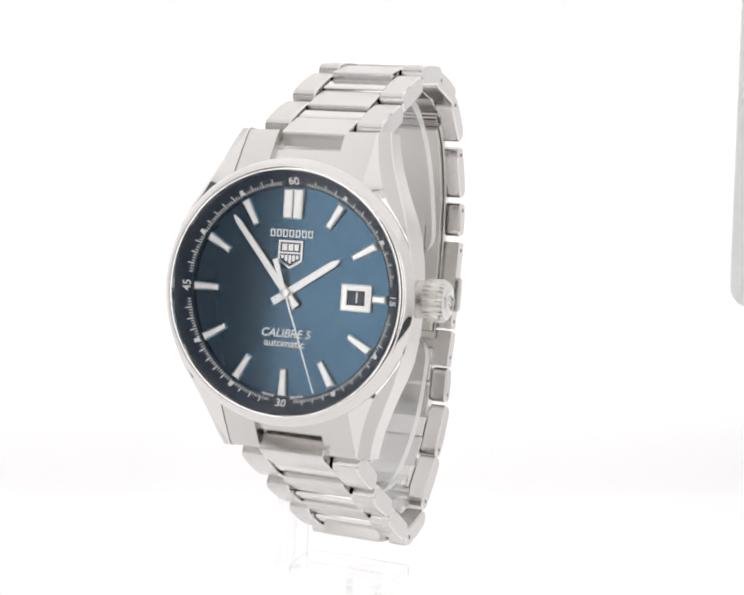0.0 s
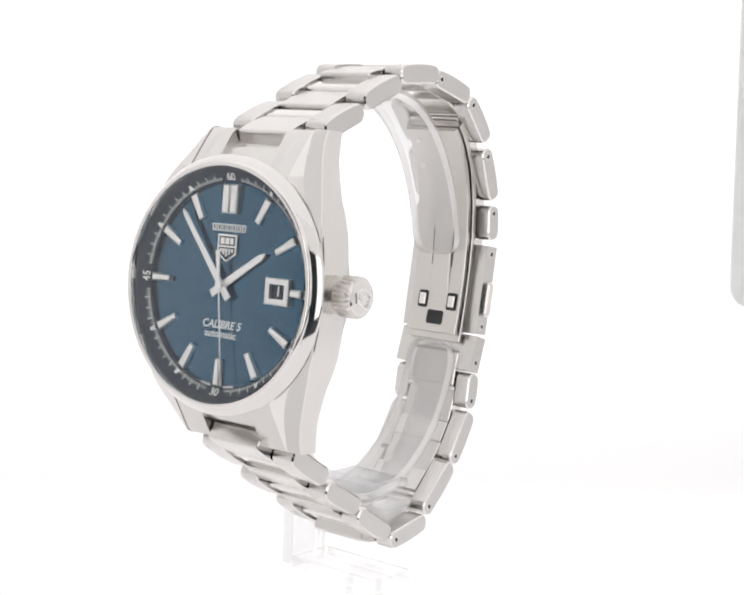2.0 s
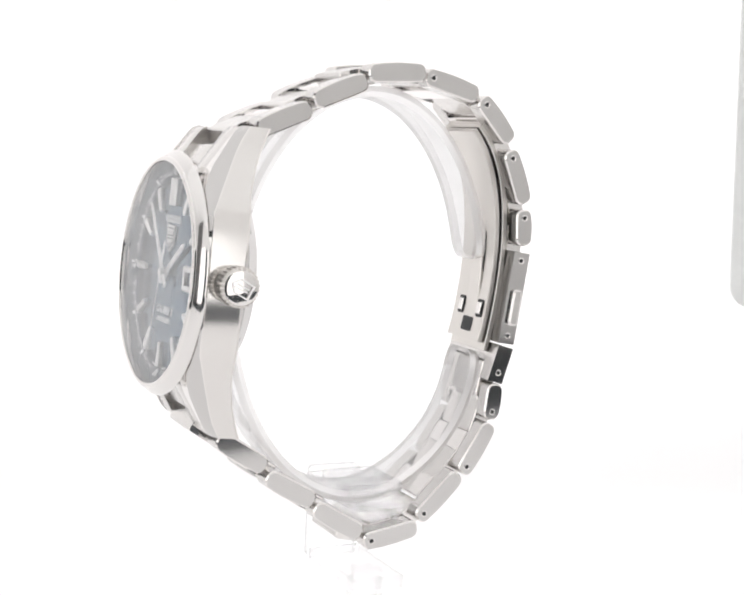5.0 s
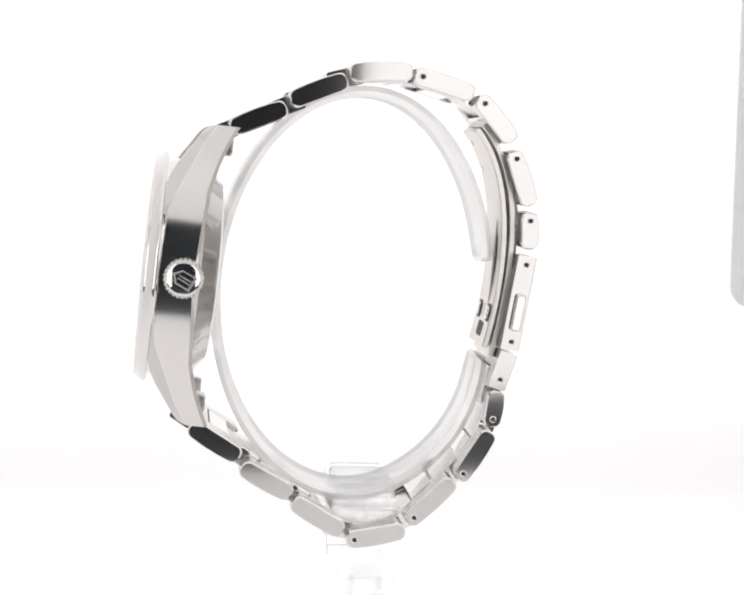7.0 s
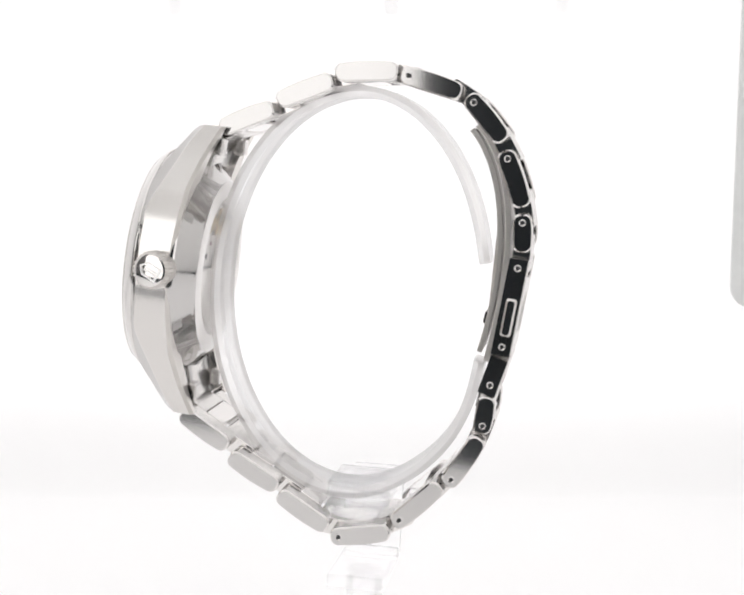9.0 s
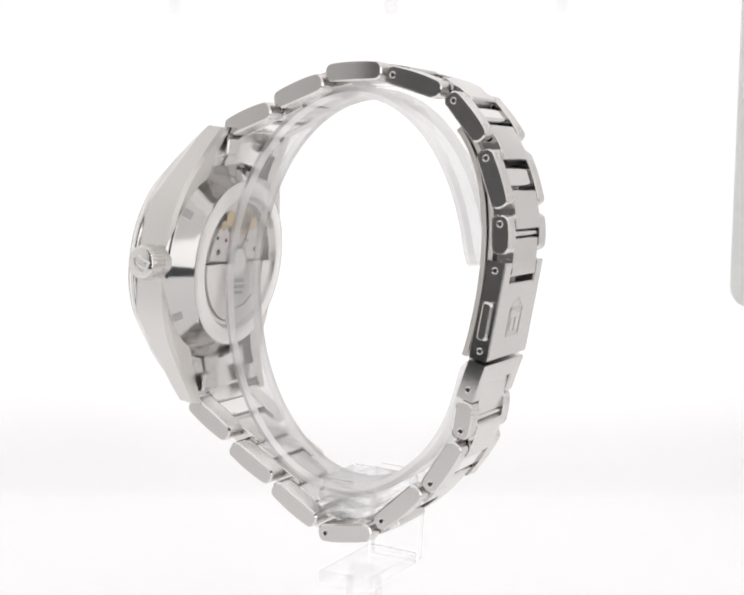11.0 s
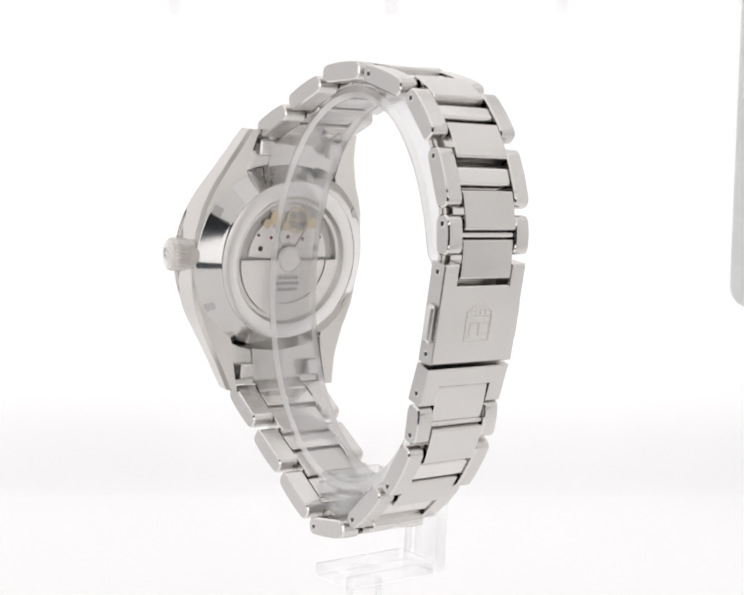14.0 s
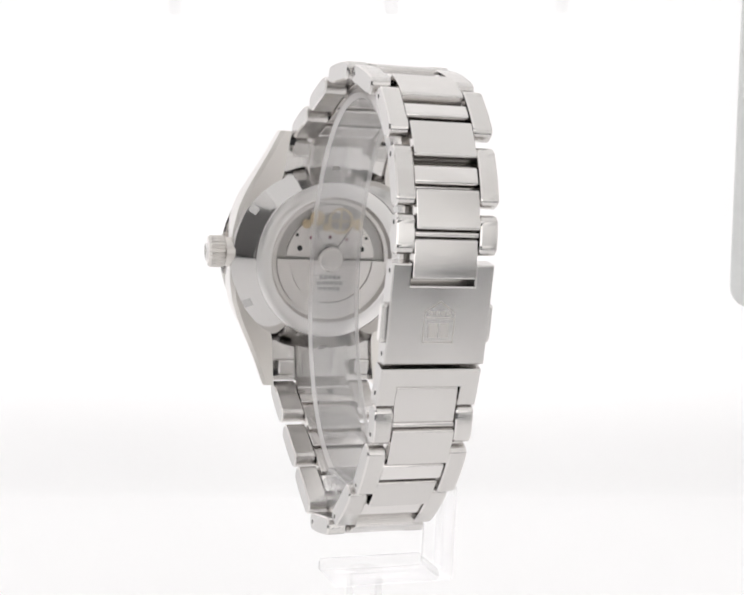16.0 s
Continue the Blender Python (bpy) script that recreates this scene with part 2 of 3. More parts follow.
def tent():
    tagged(part("ceiling", box(-420, -420, 420, 420, 420, 424), TOP_GLOW), "white lit diffuser over the table", "ceiling", kind="structure")
    tagged(part("wall_left", box(-404, -420, 0, -400, 420, 420), SIDE_GLOW), "white lit side diffuser", "wall", kind="structure")
    tagged(part("wall_right", box(400, -420, 0, 404, 420, 420), SIDE_GLOW), "white lit side diffuser", "wall", kind="structure")
    # out-of-view grey flap, added so the left half of the dial reflects darker
    tagged(part("wall_front_1", box(-420, -304, 0, -257, -300, 420), GREY_CLOTH), "unseen grey front flap added to darken what the dial reflects", "wall", kind="structure")
    tagged(part("wall_front_2", box(240, -304, 0, 420, -300, 420), SIDE_GLOW), "white front flap of the light tent", "wall", kind="structure")
    for x0, x1 in ((-257, -85), (82, 240)):
        lamp = part("softbox", slab(rounded(x0, 0, x1, 230, 6), -306, -296, 1.5), [FRONT_GLOW, FRONT_GLOW])
        tagged(lamp, "tall white softbox lamp facing the watch stand", "softbox lamp", group="front softboxes")
    tagged(part("wall_front_4", box(-257, -304, 230, -85, -300, 420), SIDE_GLOW), "white flap over a softbox", "wall", kind="structure")
    tagged(part("wall_front_5", box(82, -304, 230, 240, -300, 420), SIDE_GLOW), "white flap over a softbox", "wall", kind="structure")
    tagged(part("wall_front_3", box(-85, -304, 230, 82, -300, 420), SIDE_GLOW), "white flap over the viewing slit", "wall", kind="structure")
    tagged(part("wall_room", box(-420, -520, -5, 420, -510, 440), BLACK_CLOTH), "black cloth hanging behind the viewing slit", "wall", kind="structure")
    tagged(part("floor", box(-700, -520, -12, 700, 420, -8), BLACK_CLOTH), "dark table top under the white sheet", "floor", kind="structure")


def side_panel():
    """Grey-rimmed light panel that stands at the edge of the view."""
    th = new("light_panel")
    th.matrix_basis = pose(0.0764, 0.06, 0.0675, 0, -2.2, 0)
    tagged(th, "grey-rimmed white light panel beside the backdrop", "light panel")
    bm = slab(rounded(0, 0, 60, 200, 5), -3, 3, 2.4)
    part("panel_frame", bm, [GREY_FRAME, GREY_FRAME], th)
    part("diffuser", slab(rounded(5, 5, 55, 195, 3), -3.6, -3.05, 0.1), [SIDE_GLOW, SIDE_GLOW], th, "white diffuser sheet")


def clips():
    for x, y, z in ((-58.8, 137.8, 133.6), (-0.5, 149.1, 137.6), (48.0, 158.5, 140.9)):
        c = part("backdrop_clip", slab(rounded(-1.6, -2.5, 1.6, 2.5, 0.8), -1.5, 1.5, 0.4), [PALE_CLIP, PALE_CLIP], m=mpose(x, y, z, 0, 0, 11))
        tagged(c, "small pale clip on the white backdrop", "clip", group="backdrop clips")


sweep_sheet()
tent()
side_panel()
clips()

# ---- watch ----
# Turntable space: the axis is z, the dial looks along -x, the crown along -y.
RISE = 100.0
watch = tagged(new("wristwatch"), "steel wristwatch with blue sunray dial on a clear stand", "watch")
FACE = Matrix(((0.0227, 0.0733, -0.997, -0.03814), (-0.9997, 0.0115, -0.0219, 0.00032), (0.0098, 0.9972, 0.0736, (RISE - 22.73) * MM), (0, 0, 0, 1)))


def case():
    """Two flanks with bevelled lugs, leaning slightly outwards to the back, and the ring between them."""
    stations = [-24.4, -24.1, -23.4, -22, -20, -18, -16, -14, -12, -10.8, -9, -7, -5, -2.5, 0, 2.5, 5, 7, 9, 10.8, 12, 14, 16, 18, 20, 22, 23.4, 24.1, 24.4]

    def curve(u, table):
        return float(np.interp(abs(u), [p[0] for p in table], [p[1] for p in table]))

    width = [(0, 19.3), (5, 19.0), (9, 18.3), (12, 17.25), (14, 16.35), (17, 15.0), (20, 13.75), (23.4, 12.65), (24.4, 12.35)]
    front = [(0, 0.0), (14, -0.05), (16, -0.6), (18, -1.65), (23.4, -5.2), (24.1, -5.9), (24.4, -6.6)]
    edge = [(0, -0.35), (9, -0.55), (10.8, -0.85), (13.5, -1.95), (21.5, -5.4), (23.4, -6.6), (24.4, -7.3)]
    back = [(0, -5.5), (6, -5.85), (10, -6.15), (14, -6.45), (17.7, -7.4), (20, -8.2), (23, -9.5), (24.4, -10.2)]
    bm = bmesh.new()
    for s in (1, -1):
        rings = []
        for u in stations:
            w, f, e, bk = curve(u, width), curve(u, front), curve(u, edge), curve(u, back)
            k = min(1, max(0, (abs(u) - 9) / 5))
            inner = 10.25 if abs(u) > 15.5 else math.sqrt(17.7 ** 2 - u * u)
            sec = [(inner, bk - 0.45), (inner, f), (w - 0.5 - 1.45 * k, f), (w - 0.42, e + 0.12), (w - 0.28, e), (w, bk), (w - 0.75, bk - 0.6)]
            rings.append([bm.verts.new((s * r, u, n)) for r, n in sec])
        for a, c in zip(rings, rings[1:]):
            for i in range(len(a)):
                f = bm.faces.new((a[i], a[(i + 1) % len(a)], c[(i + 1) % len(a)], c[i]))
                f.material_index = {2: 3, 4: 1, 5: 2, 6: 2}.get(i, 0)
        bm.faces.new(rings[0])
        bm.faces.new(list(reversed(rings[-1])))
    lathe([(17.3, -1.2), (17.6, -0.2), (18.3, -0.05), (18.3, -5.7), (11.6, -5.7), (11.6, -1.2)], 96, closed=True, bm=bm)
    return part("case", bm, [POLISHED, BRUSHED_CASE, SATIN, FLANK], watch, "polished case with brushed flanks", FACE)


def bezel():
    bm = lathe([(17.7, -0.2), (19.35, -0.15), (19.4, 0.02), (19.62, 0.06), (19.68, 0.16), (19.64, 0.5), (19.56, 0.62), (18.72, 1.62), (18.62, 1.68), (18.58, 1.78), (18.56, 1.9), (18.46, 2.02), (18.2, 2.12), (17.95, 2.14), (17.82, 2.1), (17.74, 1.95), (17.7, 1.1)], 128, closed=True)
    for f in bm.faces:
        c = f.calc_center_median()
        f.material_index = 1 if math.hypot(c.x, c.y) > 18.6 else 0
    part("bezel", bm, [POLISHED, BEZEL_FLANK], watch, "smooth polished bezel", FACE)
    bm = lathe([(0, 2.35), (6, 2.31), (12, 2.21), (16, 2.07), (17.3, 2.0), (17.72, 1.88), (17.72, 1.3), (0, 1.6)], 128)
    o = part("crystal", bm, CRYSTAL, watch, "clear domed crystal", FACE)
    o.visible_shadow = False


def dial_and_hands():
    dial = part("dial", lathe([(0, -1.3), (16.2, -1.3)] + [(16.2 * k / 12, -0.45 - 0.5 * (k / 12) ** 2) for k in range(12, -1, -1)], 128), DIAL, watch, "deep blue sunray dial", FACE)
    up = Matrix.Identity(4)
    part("flange", lathe([(17.69, 0.75), (17.69, -1.2), (15.5, -1.1), (15.5, -0.44), (15.6, -0.35)], 128, closed=True), NAVY, dial, "dark blue flange ring with minute track", up)
    # minute track
    bm = bmesh.new()
    for i in range(240):
        if min(i % 60, 60 - i % 60) < 5:
            continue
        a = radians(i * 1.5)
        five, sec = i % 20 == 0, i % 4 == 0
        r0, r1, w = (15.9, 16.65, 0.3) if five else ((15.75, 16.65, 0.085) if sec else (15.75, 16.2, 0.07))
        pts = []
        for r, ww in ((r0, -w), (r0, w), (r1, w), (r1, -w)):
            z = -0.35 + (r - 15.6) * 0.526 + 0.03
            pts.append(bm.verts.new((r * math.sin(a) + ww * math.cos(a), r * math.cos(a) - ww * math.sin(a), z)))
        bm.faces.new(pts)
    part("minute_track", bm, WHITE_PRINT, dial, "white minute track", up)
    for text, deg in (("60", 0), ("15", 90), ("30", 180), ("45", 270)):
        a = radians(deg)
        turn = {90: -90, 270: 90}.get(deg, 0)
        R = 16.25
        base = Matrix.Translation((R * math.sin(a) * MM, R * math.cos(a) * MM, 0.08 * MM))
        lettering("track_numeral", text, 1.7, WHITE_PRINT, dial, base @ Matrix.Rotation(radians(28), 4, Vector((math.cos(a), -math.sin(a), 0))) @ pose(0, 0, 0, 0, 0, turn), "white numeral")
    # hour markers
    for h in range(12):
        m = pose(0, 0, 0, 0, 0, -30 * h)
        if h == 0:
            for x in (-0.78, 0.78):
                part("hour_marker", prism([(x - 0.72, 10.8), (x + 0.72, 10.8), (x + 0.76, 15.2), (x - 0.76, 15.2)], -0.95, 0.1, 0.2), MARKER, dial, "", m, False)
            continue
        r0 = 13.05 if h == 3 else 11.2
        w0, w1 = (0.45, 0.62) if h != 3 else (0.5, 0.6)
        part("hour_marker", prism([(-w0, r0), (w0, r0), (w1, 15.2), (-w1, 15.2)], -0.95, 0.1, 0.2), MARKER, dial, "", m, False)
    # date
    bm = bmesh.new()
    o, i_ = rect(8.3, -2.0, 12.95, 1.95), rect(9.25, -1.1, 12.05, 1.05)
    lv = [[bm.verts.new((x, y, z)) for x, y in q] for q, z in ((o, -0.95), (o, -0.02), (rect(8.5, -1.8, 12.75, 1.75), 0.12), (i_, 0.08), (i_, -0.45))]
    for a, c in zip(lv, lv[1:]):
        for k in range(4):
            bm.faces.new((a[k], a[(k + 1) % 4], c[(k + 1) % 4], c[k]))
    part("date_frame", bm, MARKER, dial, "polished date frame", up, False)
    part("date_disc", prism(rect(9.2, -1.15, 12.1, 1.1), -0.44, -0.40), NAVY, dial, "blue date disc", up, False)
    lettering("date_numeral", "1", 2.1, WHITE_PRINT, dial, mpose(10.65, -0.03, -0.36), "white date numeral")
    # printing
    for i in range(7):
        x = (i - 3) * 0.99 - 0.03
        bm = prism(rect(x - 0.38, 8.1, x - 0.18, 9.2), -0.45, -0.40)
        prism(rect(x - 0.18, 9.0, x + 0.18, 9.2), -0.45, -0.40, bm=bm)
        prism(rect(x - 0.18, 8.1, x + 0.18, 8.3), -0.45, -0.40, bm=bm)
        prism(rect(x + 0.18, 8.1, x + 0.38, 9.2), -0.45, -0.40, bm=bm)
        part("name_bar", bm, WHITE_PRINT, dial, "white printed bar", up, False)
    shield = [(-1.85, 7.6), (-1.85, 4.7), (0, 3.5), (1.85, 4.7), (1.85, 7.6)]
    part("emblem", prism(list(reversed(shield)), -0.45, -0.2, 0.05), MARKER, dial, "applied steel shield emblem", up, False)
    part("emblem_field", prism(rect(-1.6, 5.95, 1.6, 7.35), -0.2, -0.17), NAVY, dial, "", up, False)
    for x0, y0, x1, y1 in ((-1.3, 6.15, -0.5, 7.12), (-0.3, 6.15, 0.45, 7.12), (0.65, 6.15, 1.3, 7.12)):
        part("emblem_bar", prism(rect(x0, y0, x1, y1), -0.18, -0.12), MARKER, dial, "", up, False)
    part("emblem_field", prism([(-1.6, 5.7), (-1.6, 4.85), (0, 3.8), (1.6, 4.85), (1.6, 5.7)], -0.2, -0.17), NAVY, dial, "", up, False)
    for x, y in ((-1.15, 4.95), (-0.58, 4.6), (0, 4.3), (0.58, 4.6), (1.15, 4.95)):
        part("emblem_bar", prism(rect(x - 0.2, y, x + 0.2, 5.5), -0.18, -0.12), MARKER, dial, "", up, False)
    lettering("dial_text", "CALIBRE 5", 1.72, WHITE_PRINT, dial, mpose(-0.1, -6.05, -0.42), "white printed words", shear=0.25)
    lettering("dial_text", "automatic", 1.6, WHITE_PRINT, dial, mpose(-0.15, -7.5, -0.42), "white printed words")
    lettering("dial_text", "SWISS", 0.75, WHITE_PRINT, dial, mpose(-2.3, -15.3, -0.42) @ pose(0, 0, 0, 0, 0, -8), "white printed words")
    lettering("dial_text", "MADE", 0.75, WHITE_PRINT, dial, mpose(2.3, -15.3, -0.42) @ pose(0, 0, 0, 0, 0, 8), "white printed words")

    def hand(name, length, tail, w0, w1, z, deg, label):
        bm = prism([(-w0, -tail), (w0, -tail), (w1, length - 1.1), (0.12, length), (-0.12, length), (-w1, length - 1.1)], z, z + 0.22, 0.08)
        return part(name, bm, MARKER, watch, label, FACE @ pose(0, 0, 0, 0, 0, -deg), False)

    hand("hour_hand", 9.5, 2.7, 0.62, 0.52, 0.0, 56.4, "polished steel hour hand")
    hand("minute_hand", 14.1, 2.6, 0.62, 0.42, 0.4, -39.6, "polished steel minute hand")
    bm = prism([(-0.13, -0.2), (0.13, -0.2), (0.08, 15.2), (-0.08, 15.2)], 0.92, 1.02)
    prism([(-0.42, -5.2), (0.42, -5.2), (0.2, 0.2), (-0.2, 0.2)], 0.92, 1.02, bm=bm)
    lathe([(0, 1.22), (0.55, 1.19), (0.7, 1.08), (0.7, -0.3)], 24, bm=bm)
    return part("second_hand", bm, MARKER, watch, "thin steel second hand with counterweight", FACE, False)


def crown():
    bm = bmesh.new()
    seg = 104
    prof = [(2.8, -5.2), (2.8, -3.55), (2.85, -3.5), (3.1, -3.2), (3.1, -0.9), (2.85, -0.55), (2.6, -0.3), (2.3, -0.2), (0, 0.0)]
    rings = []
    for k, (r, z) in enumerate(prof[:-1]):
        ring = []
        for i in range(seg):
            cut = 0.2 if (i % 4) in (0, 1) and k in (2, 3, 4, 5) else 0
            a = 2 * math.pi * i / seg
            ring.append(bm.verts.new(((r - cut) * math.cos(a), (r - cut) * math.sin(a), z)))
        rings.append(ring)
    for a, c in zip(rings, rings[1:]):
        for i in range(seg):
            bm.faces.new((a[i], a[(i + 1) % seg], c[(i + 1) % seg], c[i]))
    tip = bm.verts.new((0, 0, -0.13))
    for i in range(seg):
        bm.faces.new((rings[-1][i], rings[-1][(i + 1) % seg], tip))
    m = FACE @ mpose(23.6, 0.35, -3.9, 0, 86.5, 0)
    for f in bm.faces:
        f.material_index = 1 if f.calc_center_median().z > -0.35 else 0
    cr = part("crown", bm, [SATIN, POLISHED], watch, "fluted steel crown", m)
    shield = [(-1.2, -1.7), (1.2, -1.7), (1.2, 0.8), (0, 1.8), (-1.2, 0.8)]
    bm = bmesh.new()
    lv = [[bm.verts.new((x * k, y * k, z)) for x, y in shield] for k, z in ((1.0, -0.25), (1.0, 0.06), (0.82, 0.06), (0.82, -0.2))]
    for a, c in zip(lv, lv[1:]):
        for k in range(5):
            bm.faces.new((a[k], a[(k + 1) % 5], c[(k + 1) % 5], c[k]))
    for x in (-0.25, 0.25):
        prism(rect(x - 0.1, -1.2, x + 0.1, 0.9), -0.24, 0.06, bm=bm)
    part("crown_emblem", bm, MARKER, cr, "raised shield on the crown", pose(0, 0, 0, 0, 0, 90 - 25), False)


def case_back():
    bm = lathe([(19.3, -5.5), (19.2, -6.0), (19.05, -6.5), (18.85, -6.7), (15.75, -8.9), (15.4, -9.3), (15.15, -9.5), (14.95, -9.4), (14.7, -7.0), (18.4, -5.4)], 128, closed=True)
    cb = part("case_back", bm, FLANK, watch, "polished screw-down case back", FACE)
    part("glass_ring", lathe([(15.0, -9.45), (14.5, -9.65), (12.8, -9.85), (12.3, -9.75), (12.2, -9.5), (11.2, -8.3), (11.2, -7.2), (15.0, -7.2)], 128, closed=True), MOVEMENT, cb, "satin ring round the display glass", Matrix.Identity(4))
    for i in range(6):
        a = radians(30 + 60 * i)
        part("notch", prism(rect(-0.9, -0.75, 0.9, 0.75), -0.3, 0.12), SHADED_STEEL, cb, "", Matrix.Translation((18.0 * MM * math.cos(a), 18.0 * MM * math.sin(a), -7.25 * MM)) @ pose(0, 0, 0, 0, 0, 30 + 60 * i) @ pose(0, 0, 0, 0, 180 - 33, 0), False)
    mv = part("movement", lathe([(0, -7.4), (12.6, -7.4), (12.6, -7.0), (0, -7.0)], 96), SHADED_STEEL, watch, "automatic movement behind glass", FACE @ mpose(0, 0, -0.6) @ Matrix.Diagonal((0.95, 0.95, 1, 1)))

    def sector(r0, r1, a0, a1, z0, z1, bm=None, n=24):
        far = [(r1 * math.cos(radians(a)), r1 * math.sin(radians(a))) for a in np.linspace(a0, a1, n)]
        near = [(r0 * math.cos(radians(a)), r0 * math.sin(radians(a))) for a in np.linspace(a1, a0, n)]
        return prism(far + near, z0, z1, bm=bm)

    one = Matrix.Identity(4)
    # bridges, train and balance above the rotor's straight edge
    part("bridge", sector(2.6, 9.4, 4, 58, -7.85, -7.4), MOVEMENT, mv, "rhodium-plated bridge", one, False)
    part("bridge", sector(2.6, 9.4, 122, 176, -7.85, -7.4), MOVEMENT, mv, "rhodium-plated bridge", one, False)
    part("bridge", sector(3.4, 6.4, 62, 118, -7.8, -7.4), MOVEMENT, mv, "rhodium-plated bridge", one, False)
    part("bridge", sector(9.7, 11.2, 64, 100, -7.75, -7.4), MOVEMENT, mv, "", one, False)
    part("movement_ring", lathe([(11.6, -8.3), (12.6, -8.3), (12.6, -7.4), (11.6, -7.4)], 96, closed=True), MOVEMENT, mv, "polished casing ring", one)
    bm = lathe([(2.2, -8.0), (2.7, -8.0), (2.7, -7.8), (2.2, -7.8)], 32, closed=True)
    for k in range(2):
        c_, s_ = math.cos(k * 1.57), math.sin(k * 1.57)
        prism([(-2.3 * c_ - 0.15 * s_, -2.3 * s_ + 0.15 * c_), (2.3 * c_ - 0.15 * s_, 2.3 * s_ + 0.15 * c_), (2.3 * c_ + 0.15 * s_, 2.3 * s_ - 0.15 * c_), (-2.3 * c_ + 0.15 * s_, -2.3 * s_ - 0.15 * c_)], -7.98, -7.85, bm=bm)
    part("balance_wheel", bm, GOLD, mv, "gilt balance wheel", mpose(-1.6, 8.0, 0))
    for x, y, r in ((3.4, 8.4, 1.5), (5.6, 7.2, 0.9), (1.3, 6.6, 0.8), (-5.3, 7.4, 1.1)):
        bm = bmesh.new()
        teeth = max(14, int(r * 22))
        prism([((r + (0.09 if k % 2 else 0)) * math.cos(math.pi * k / teeth), (r + (0.09 if k % 2 else 0)) * math.sin(math.pi * k / teeth)) for k in range(2 * teeth)], -7.95, -7.82, bm=bm)
        lathe([(0, -8.05), (0.25, -8.05), (0.25, -7.9)], 12, bm=bm)
        part("gear", bm, GOLD, mv, "gilt gear wheel", mpose(x, y, 0), False)
    for x, y, r in ((-6.6, 2.3, 0.5), (6.7, 2.2, 0.5), (-3.2, 4.2, 0.32), (4.4, 4.4, 0.32), (0.4, 4.6, 0.36), (-7.4, 4.6, 0.3), (7.4, 4.9, 0.3)):
        part("jewel", lathe([(0, -7.95), (r, -7.95), (r * 1.15, -7.86)], 16), RUBY if abs(x) < 5 else DARK, mv, "", mpose(x, y, 0))
    # rotor: half disc with a thick rim and a raised arc
    bm = sector(2.6, 8.7, 180, 360, -8.55, -8.25, n=48)
    sector(8.8, 11.5, 180, 360, -8.8, -8.2, bm, 48)
    sector(5.6, 5.95, 188, 226, -8.62, -8.5, bm, 16)
    sector(5.6, 5.95, 314, 352, -8.62, -8.5, bm, 16)
    lathe([(0, -8.8), (2.2, -8.75), (2.5, -8.6), (2.7, -8.5), (2.7, -8.2), (0, -8.2)], 40, bm=bm)
    rotor = part("rotor", bm, MOVEMENT, mv, "half-disc winding rotor with engraved lines", one, False)
    for w, y in ((4.6, -3.5), (5.6, -4.7), (5.0, -5.9)):
        n = int(w / 0.9)
        for k in range(n):
            x = (k - (n - 1) / 2) * 0.95
            part("engraved_bar", prism(rect(x - 0.33, y - 0.36, x + 0.33, y + 0.36), -8.59, -8.54), GREY_ENGRAVING, rotor, "", one, False)
    o = part("back_crystal", lathe([(0, -9.68), (12.2, -9.68), (12.2, -9.5), (0, -9.5)], 96), BACK_CRYSTAL, watch, "clear case-back glass", FACE)
    o.visible_shadow = False


case()
bezel()
second = dial_and_hands()
crown()
case_back()

# ---- bracelet ----
# Each row of links: its two ends (x, z) round the loop from the upper lugs to the lower ones.
ROWS = [
    (-26.9, 0.75, -17.9, 4.6), (-17.4, 5.7, -8.2, 9.6), (-7.9, 10.8, 2.6, 11.5), (3.0, 11.1, 13.2, 8.4),
    (14.3, 8.0, 20.6, 1.0), (20.8, -0.6, 24.4, -9.7), (24.3, -10.8, 24.7, -17.15), (24.3, -18.3, 22.1, -34.4),
    (22.1, -34.95, 20.3, -40.9), (20.4, -41.5, 19.7, -47.9), (19.6, -48.6, 14.4, -57.2), (13.4, -57.1, 5.75, -64.6),
    (5.25, -65.8, -4.9, -67.6), (-5.5, -66.0, -14.3, -60.8), (-14.5, -59.7, -23.1, -54.9), (-23.4, -53.3, -31.8, -48.1)]
HALF = [9.75, 9.5, 9.2, 8.9, 8.7, 8.5, 8.4, 8.4, 8.4, 8.4, 8.55, 8.7, 8.85, 9.1, 9.4, 9.75]
INNER = 5.35


def row_pose(i, k=0.5):
    """The pose of a row: x along the loop, z outwards."""
    ax, az, bx, bz = ROWS[i]
    d = Vector((bx - ax, 0, bz - az)).normalized()
    x, z = ax + (bx - ax) * k, az + (bz - az) * k
    back = min(1, max(0, x / 22.0))
    y = 0.3 + 0.012 * (z + 23) + 1.0 * back
    turn = Matrix(((d.x, 0, -d.z), (0, 1, 0), (d.z, 0, d.x))).to_4x4()
    return Matrix.Translation((x * MM, y * MM, (z + RISE) * MM)) @ pose(0, 0, 0, 0, 0, -1.0 * back) @ turn


def row_length(i):
    ax, az, bx, bz = ROWS[i]
    return math.hypot(bx - ax, bz - az)


